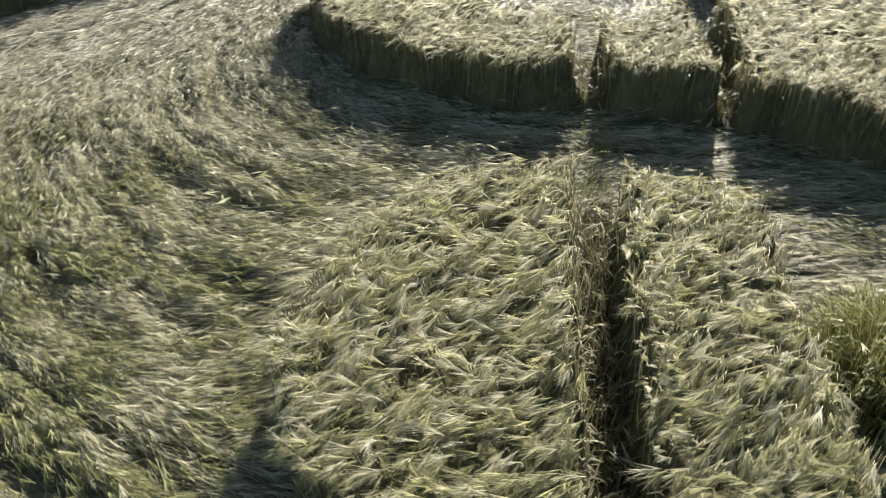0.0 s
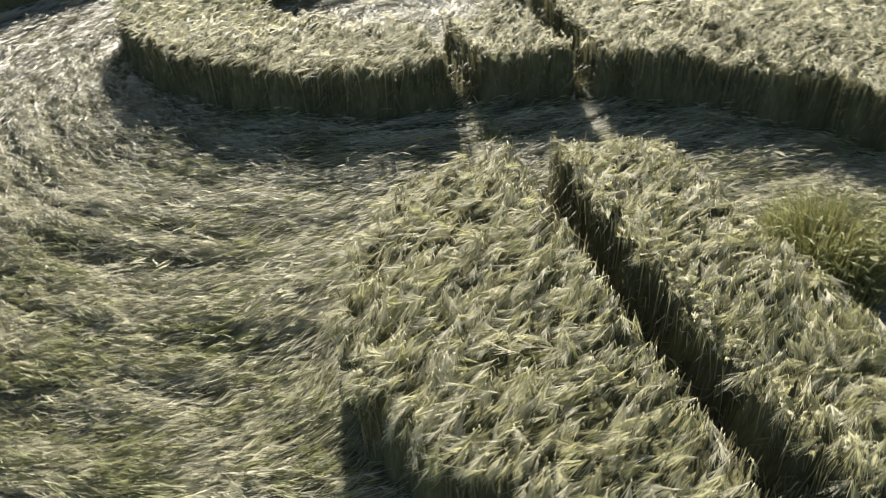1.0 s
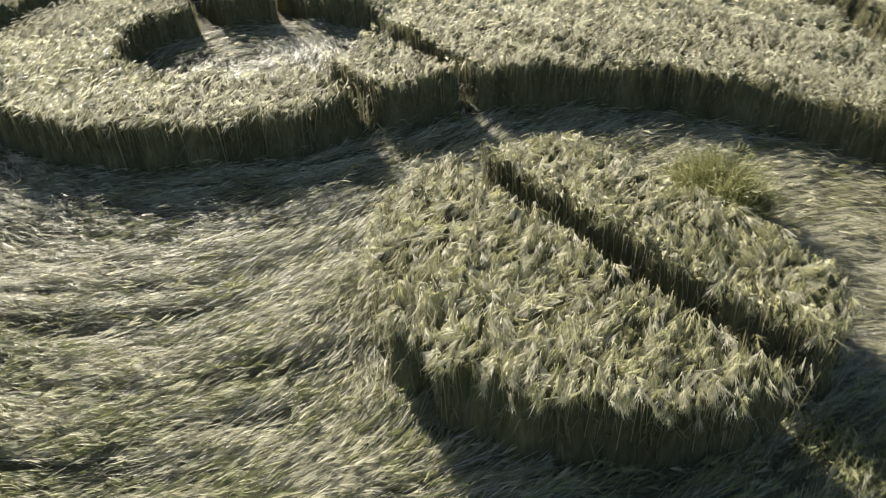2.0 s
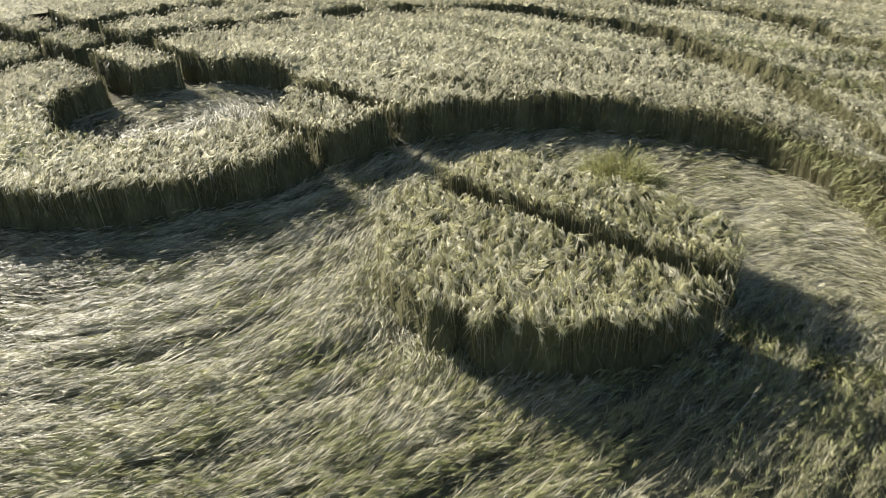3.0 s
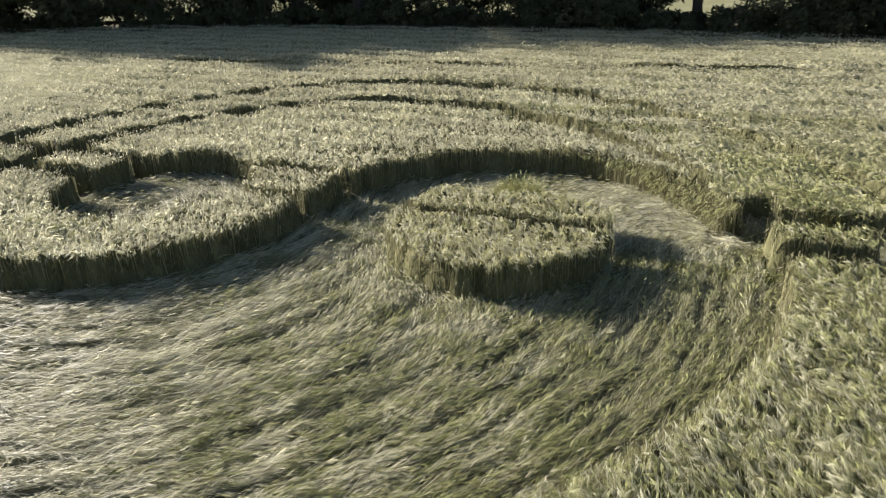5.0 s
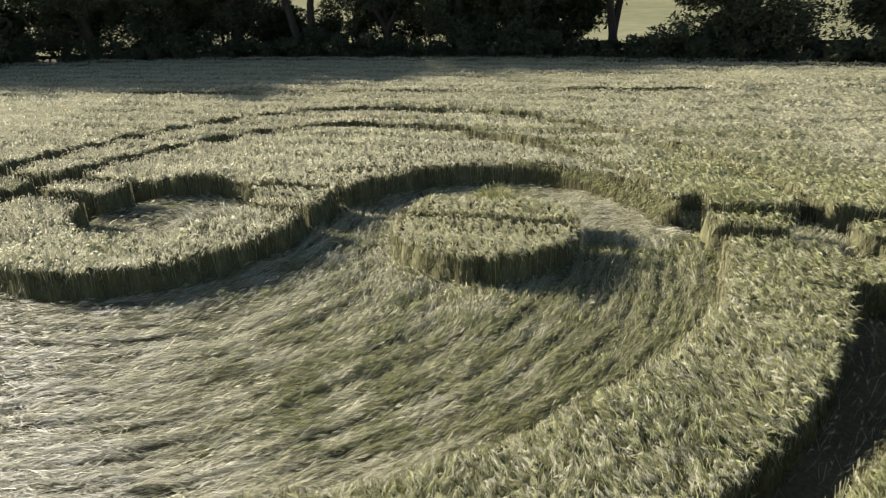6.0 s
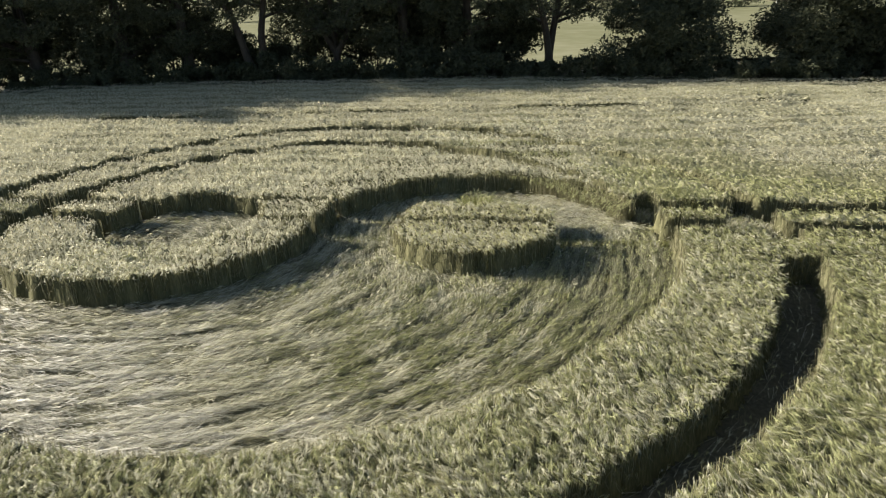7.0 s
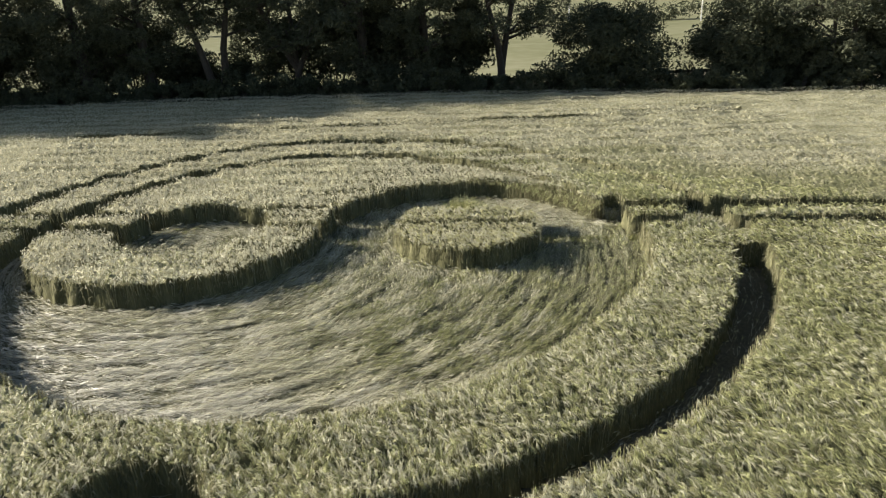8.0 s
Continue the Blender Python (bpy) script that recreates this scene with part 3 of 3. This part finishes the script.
def tree(x, y, height, spread, first, seed, count, label, stems=1, size=0.11, fork=0, spreading=0.34):
    """A hedgerow tree: tapered trunk, limbs and a crown of separate leaf clumps."""
    r = random.Random(seed)
    trunk_pieces, limb_pieces, centres, radii = [], [], [], []
    for s in range(stems):
        lean = Vector((r.uniform(-0.12, 0.12), r.uniform(-0.10, 0.10) + (s - (stems - 1) / 2) * spreading, 1))
        shift = (s - (stems - 1) / 2) * (0.3 if fork == 0 else 0)
        pts = [Vector((0, shift, -0.1)) + Vector((lean.x * t, lean.y * max(0, t - fork * height), t)) + Vector((r.uniform(-0.12, 0.12), r.uniform(-0.12, 0.12), 0)) * (t > 0) for t in (0, height * 0.15, height * 0.3, height * 0.5, height * 0.7, height * 0.88)]
        rad = [0.034 * height * k for k in (1.25, 0.9, 0.75, 0.55, 0.35, 0.12)]
        trunk_pieces.append(tube(pts, [q / (1 + 0.35 * (stems - 1)) for q in rad], 9))
        for k in range(int(9 + spread * 1.5)):
            t = r.uniform(first, 0.95)
            z = t * height
            base = Vector((lean.x * z, lean.y * max(0, z - fork * height) + shift, z * 0.92))
            ang = r.uniform(0, 6.28)
            reach = spread * r.uniform(0.45, 1.0) * (1.15 - 0.65 * abs(t - 0.5))
            end = base + Vector((math.cos(ang) * reach, math.sin(ang) * reach, r.uniform(-0.05, 0.35) * reach))
            midp = base.lerp(end, 0.5) + Vector((r.uniform(-0.3, 0.3), r.uniform(-0.3, 0.3), 0.12 * reach))
            limb_pieces.append((s, tube([base, midp, end], [0.010 * height, 0.006 * height, 0.015], 5)))
            for c, q in ((end, 0.30), (midp.lerp(end, 0.5), 0.26), (midp, 0.20)):
                centres.append(tuple(c + Vector((r.uniform(-0.4, 0.4), r.uniform(-0.4, 0.4), r.uniform(-0.2, 0.5)))))
                radii.append(spread * q * r.uniform(0.5, 1.0))
    for k in range(int(26 * spread)):
        d = Vector((r.gauss(0, 1), r.gauss(0, 1), r.gauss(0, 1))).normalized() * r.uniform(0.3, 1.0) ** 0.45
        z = first * height + (0.98 - first) * height * (0.5 + 0.5 * d.z)
        centres.append((d.x * spread, d.y * spread, z))
        radii.append(r.uniform(0.5, 1.15))
    ob = part("tree", None)
    ob.location = (x, y, 0)
    tagged(ob, label, "tree", "hedgerow trees")
    trunks = [part("trunk", mesh_of("trunk", v, f, BARK, True), ob) for v, f in trunk_pieces]
    for s, (v, f) in limb_pieces:
        part("limb", mesh_of("limb", v, f, BARK, True), trunks[s])
    v, f = leaves(np.array(centres), np.array(radii), count, size, seed)
    part("crown", mesh_of("crown", v, f, LEAF), ob, "dense dark green leaves")
    return ob


def bush(x, y, height, width, seed, count, label, name="hedge_bush", size=0.13):
    r = random.Random(seed)
    centres, radii, twigs = [], [], []
    for k in range(int(10 + width * 4)):
        a, q = r.uniform(0, 6.28), r.uniform(0, 1) ** 0.5
        c = Vector((math.cos(a) * q * width * 0.4, math.sin(a) * q * width * 0.5, height * r.uniform(0.15, 0.9) * (1.05 - 0.45 * q * q)))
        centres.append(tuple(c))
        radii.append(min(height, width) * r.uniform(0.16, 0.28))
        if k % 3 == 0:
            twigs.append(tube([Vector((c.x * 0.3, c.y * 0.3, -0.1)), c.lerp(Vector((c.x * 0.3, c.y * 0.3, 0)), 0.45), c], [0.06, 0.04, 0.015], 5))
    ob = part(name, None)
    ob.location = (x, y, 0)
    tagged(ob, label, "bush", "hedge bushes")
    for v, f in twigs:
        part("branch", mesh_of("branch", v, f, BARK, True), ob)
    v, f = leaves(np.array(centres), np.array(radii), count, size, seed)
    part("foliage", mesh_of("foliage", v, f, BUSHLEAF), ob)
    return ob


DARK = "tall dark broadleaf tree in deep shade"
for x, y, h, spread, first, seed, count, stems, label in (
    (37.5, 37.0, 15, 5.5, 0.15, 1, 17000, 1, "tall dark broadleaf tree with low branches"),
    (38.5, 30.5, 16, 6.0, 0.07, 2, 21000, 1, DARK),
    (38.5, 25.5, 15, 4.8, 0.14, 12, 17000, 1, DARK),
    (38.0, 20.0, 14, 4.2, 0.34, 3, 12000, 2, "slender twin-stemmed tree with open lower crown"),
    (38.0, 13.6, 14, 4.8, 0.24, 4, 16000, 3, "forked tree with feathery foliage"),
    (37.5, 8.0, 15, 4.8, 0.08, 5, 19000, 1, "dense dark tree in the hedge line"),
    (37.0, 3.2, 14, 4.6, 0.08, 13, 18000, 1, "dense dark tree in the hedge line"),
    (35.5, -2.8, 13, 5.6, 0.30, 6, 16000, 2, "forked oak with a spreading limb"),
    # The next four stand out of view, added to shade the far-left field.
    (35.5, 44.0, 14.8, 6.0, 0.06, 7, 12500, 1, DARK),
    (34.3, 50.0, 15.6, 6.0, 0.06, 8, 12500, 1, DARK),
    (36.0, 56.5, 15.6, 6.5, 0.06, 9, 12500, 1, DARK),
    (37.0, 63.0, 15.6, 7.0, 0.06, 14, 12500, 1, DARK),
    (29.5, -27.0, 9.5, 4.6, 0.10, 10, 17000, 2, "rounded sunlit tree above the hedge"),
    (28.5, -33.5, 9.5, 5.0, 0.10, 11, 17000, 2, "rounded sunlit tree above the hedge"),
):
    tree(x, y, h, spread, first, seed, int(count * 2.0), label, stems, 0.34 if y > 42 else 0.145, 0.15 if "fork" in label else 0, 0.5 if "fork" in label else 0.34)
for k, (x, y, h, w) in enumerate(((41.0, 33.5, 8.5, 7), (40.5, 27.5, 9, 7), (41.5, 16.6, 8.5, 6), (41.0, 10.8, 9, 7), (40.0, 5.2, 8.5, 7), (39.0, 0.2, 6, 5), (42.0, 23.0, 4.0, 5), (41.0, 40.0, 8.5, 7), (32.0, -23.5, 4.2, 6), (31.0, -29.5, 4.5, 7), (30.5, -36.0, 4.5, 7))):
    bush(x, y, h, w, 140 + k, 9000, "tall shaded thicket behind the hedge trees", size=0.22)
bush(33.0, -11.3, 7.4, 8.6, 20, 30000, "large rounded dark hawthorn bush", size=0.17)
bush(30.8, -20.5, 7.5, 7.0, 21, 26000, "rounded leafy hedge bush", size=0.16)
for k, yy in enumerate(np.arange(-44, 64, 4.2)):
    bush(float(hedge_x(yy)) + 1.4, float(yy), 2.5 + 0.5 * math.sin(k * 2.3), 5.4, 40 + k, 4600, "low dark hedge bush at the field edge", size=0.18)


# ---- beyond the hedge ----
def utility_pole(x, y, height):
    """A slim pole with a crossarm and two insulators."""
    ob = part("utility_pole", None)
    ob.location = (x, y, 0.2)
    tagged(ob, "slim pale utility pole in the far meadow", "pole", "utility poles")
    v, f = tube([Vector((0, 0, 0)), Vector((0, 0, height * 0.5)), Vector((0.03, 0, height))], [0.10, 0.09, 0.07], 10)
    part("shaft", mesh_of("shaft", v, f, POLE, True), ob)
    v, f = tube([Vector((0, -0.8, height - 0.4)), Vector((0, 0, height - 0.38)), Vector((0, 0.8, height - 0.4))], [0.05, 0.06, 0.05], 6)
    arm = part("crossarm", mesh_of("crossarm", v, f, POLE), ob)
    for side in (-0.7, 0.7):
        v, f = tube([Vector((0, side, height - 0.36)), Vector((0, side, height - 0.2)), Vector((0, side, height - 0.12))], [0.04, 0.06, 0.02], 6)
        part("insulator", mesh_of("insulator", v, f, POLE), arm)


utility_pole(103.3, -48.9, 8.0)
utility_pole(103.4, -25.5, 8.0)
r = np.random.default_rng(91)
hy = r.uniform(-95, 75, 420)
hc = np.stack([112 + 0.05 * hy + r.normal(0, 0.9, 420), hy, r.uniform(0.4, 2.6, 420) + 0.7 * np.sin(hy * 0.21)], 1)
v, f = leaves(hc, r.uniform(0.9, 1.7, 420), 9000, 0.42, 92)
tagged(part("far_hedge", mesh_of("far_hedge", v, f, BUSHLEAF)), "dark low hedge across the far meadow", "hedge", kind="stuff")


# ---- lodged stalks and weeds ----
def leaning_stalks(x, y, way, height, push, eared=0.45):
    """Stalks that have given way, each with its ear."""
    n = len(x)
    foot = np.stack([x, y, 0 * x], 1)
    out = np.stack([np.cos(way), np.sin(way), 0 * way], 1)
    up = np.array([0, 0, 1.0])
    h, p = height[:, None], push[:, None]
    mid = foot + out * p * 0.3 + up * h * 0.65
    top = foot + out * p + up * h * 0.92
    side = np.stack([-np.sin(way), np.cos(way), 0 * way], 1)
    w = rng.uniform(0.003, 0.007, (n, 1))
    v1 = ribbon(foot, mid, top, w, w * 0.9, w * 0.7, side)
    some = rng.uniform(0, 1, n) < eared
    top, out, n = top[some], out[some], int(some.sum())
    d1 = unit(out + rng.normal(0, 0.2, (n, 3)) - up * rng.uniform(0.1, 0.9, (n, 1)))
    return v1, join(heads(top, d1, np.full((n, 1), 1.2), np.full((n, 1), 1.2), 4))


na = 3000
ang = rng.uniform(radians(-72), radians(-8), na)
rr = BAY[2] + 0.15 - rng.uniform(0, 1, na) * np.clip((radians(-14) - ang) / 0.6, 0.15, 1) * 0.6
lx, ly = BAY[0] + rr * np.cos(ang), BAY[1] + rr * np.sin(ang)
patch = (wave(lx, ly, 81, 0.7) > -0.45) & (rng.uniform(radians(-34), radians(-8), na) > ang)
lx, ly, ang, rr = lx[patch], ly[patch], ang[patch], rr[patch]
give = np.clip((BAY[2] + 0.15 - rr) / 0.75, 0, 1)
stems_v, ears_v = leaning_stalks(lx, ly, ang + 3.14 + rng.normal(0, 0.6, len(lx)), 0.86 - 0.5 * give * rng.uniform(0.5, 1.2, len(lx)), 0.05 + 0.25 * give * rng.uniform(0.2, 1.2, len(lx)), 0.22)
lodged = tagged(part("leaning_barley", mesh_of("leaning_barley", *stems_v, STEM)), "ragged barley stalks leaning over the flattened floor", "barley stand", kind="stuff")
part("leaning_ears", mesh_of("leaning_ears", *ears_v, GREEN_EAR), lodged, "green bearded ears", "stuff")


def weed_clump(x, y, height, radius, count, label, name="weed_clump"):
    """A clump of leafy weeds: bent leaf blades round a few stems."""
    a, q = rng.uniform(0, 6.28, count), radius * rng.uniform(0, 1, count) ** 0.5
    foot = np.stack([q * np.cos(a), q * np.sin(a), 0 * a], 1)
    b = a + rng.normal(0, 0.9, count)
    out = np.stack([np.cos(b), np.sin(b), 0 * b], 1)
    h = (height * rng.uniform(0.45, 1.05, count) * (1.1 - 0.45 * (q / radius) ** 2))[:, None]
    up = np.array([0, 0, 1.0])
    side = np.stack([-np.sin(b), np.cos(b), 0 * b], 1)
    mid = foot + out * h * 0.12 + up * h * 0.7
    top = foot + out * h * rng.uniform(0.1, 0.4, (count, 1)) + up * h
    w = rng.uniform(0.003, 0.008, (count, 1))
    ob = part(name, None)
    ob.location = (x, y, 0)
    tagged(ob, label, "weed", "weeds")
    v, f = ribbon(foot, mid, top, w * 0.8, w, w * 0.2, side)
    part("leaves", mesh_of("leaves", v, f, WEED), ob, kind="stuff")
    tuft = rng.uniform(0, 1, count) < 0.22
    if tuft.sum() > 60:
        d1 = unit(out[tuft] + rng.normal(0, 0.4, (tuft.sum(), 3)) + np.array([0, 0, 0.5]))
        v, f = join(heads(top[tuft], d1, np.full((len(d1), 1), 0.8), np.full((len(d1), 1), 1.2), 4))
        part("seed_tuft", mesh_of("seed_tuft", v, f, GREEN_EAR), ob, kind="stuff")
    for k in range(5):
        t = rng.uniform(0, 6.28)
        e = Vector((math.cos(t) * radius * 0.5, math.sin(t) * radius * 0.5, height * rng.uniform(0.8, 1.08)))
        v, f = tube([Vector((e.x * 0.4, e.y * 0.4, 0)), Vector((e.x * 0.8, e.y * 0.8, e.z * 0.6)), e], [0.007, 0.006, 0.003], 5)
        part("stem", mesh_of("stem", v, f, STEM, True), ob)


weed_clump(3.55, 3.95, 0.84, 0.62, 3000, "bushy yellow-green weed clump on the flattened floor")
weed_clump(-3.0, 1.98, 0.34, 0.22, 60, "small spiky pale weed in the flattened straw")
weed_clump(-1.96, 0.52, 0.28, 0.16, 40, "thin upright weed in the flattened straw")
weed_clump(3.55, -2.55, 1.05, 0.5, 1100, "bushy yellow-green weeds growing in the barley")
weed_clump(3.05, -3.15, 1.0, 0.42, 800, "bushy yellow-green weeds growing in the barley")
# short growth left in the wheel track where it crosses the floor
gy = np.concatenate([rng.uniform(-1.9, 1.7, 1500), rng.uniform(6.7, 8.6, 500)])
gx = np.interp(gy, [p[0] for p in TRACKS[0]], [p[1] for p in TRACKS[0]]) + rng.normal(0, 0.13, len(gy))
gb = rng.uniform(0, 6.28, len(gy))
out = np.stack([np.cos(gb), np.sin(gb), 0 * gb], 1)
foot = np.stack([gx, gy, 0 * gx], 1)
gh = rng.uniform(0.08, 0.24, (len(gy), 1))
v, f = ribbon(foot, foot + out * gh * 0.2 + np.array([0, 0, 0.7]) * gh, foot + out * gh * 0.6 + np.array([0, 0, 1.0]) * gh, 0.005, 0.007, 0.001, np.stack([-np.sin(gb), np.cos(gb), 0 * gb], 1))
tagged(part("track_weeds", mesh_of("track_weeds", v, f, WEED)), "low green weeds growing along the wheel track", "weeds", kind="stuff")

# stalks bent into the wheel tracks from both sides
# The second, denser run is added to dim the sunbeam through the slits.
ty = np.concatenate([rng.uniform(-4.5, 15.0, 24000), rng.uniform(8.0, 9.4, 3000)])
tk = rng.integers(0, 2, len(ty))
tx = np.where(tk == 0, track(ty, 0), track(ty, 1)) + rng.uniform(-0.34, 0.34, len(ty))
shut = (standing(tx, ty) < 0) & ~flattened(tx, ty) & ~paths(tx, ty) & tracks(tx, ty) & ((openness(tx - 0.45, ty) > 0.9) | (openness(tx + 0.45, ty) > 0.9))
tx, ty = tx[shut], ty[shut]
stems_v, ears_v = leaning_stalks(tx, ty, rng.uniform(0, 6.28, len(tx)), rng.uniform(0.08, 0.42, len(tx)) * np.where(ty > 9.4, 0.5, np.where(ty > 7, 1.1, 1)), rng.uniform(0.05, 0.2, len(tx)), 0.12)
bent = tagged(part("bent_stalks", mesh_of("bent_stalks", *stems_v, STEM)), "bent barley stalks filling the narrow wheel tracks", "barley stand", kind="stuff")
part("bent_ears", mesh_of("bent_ears", *ears_v, EAR), bent, "pale bearded ears", "stuff")

# broken stalks in the trampled pits
qx0, qy0 = np.concatenate([rng.normal(1.3, 0.7, 2600), rng.normal(3.1, 0.35, 700)]), np.concatenate([rng.normal(-4.35, 0.5, 2600), rng.normal(-1.65, 0.35, 700)])
low = (standing(qx0, qy0) < 0) & paths(qx0, qy0)
qx0, qy0 = qx0[low], qy0[low]
stems_v, ears_v = leaning_stalks(qx0, qy0, rng.uniform(0, 6.28, len(qx0)), rng.uniform(0.06, 0.45, len(qx0)), rng.uniform(0.1, 0.35, len(qx0)), 0.3)
litter = tagged(part("broken_stalks", mesh_of("broken_stalks", *stems_v, STRAW)), "broken barley stalks lying in trampled pits", "barley stalks", kind="stuff")
part("fallen_ears", mesh_of("fallen_ears", *ears_v, GREEN_EAR), litter, "greenish bearded ears", "stuff")
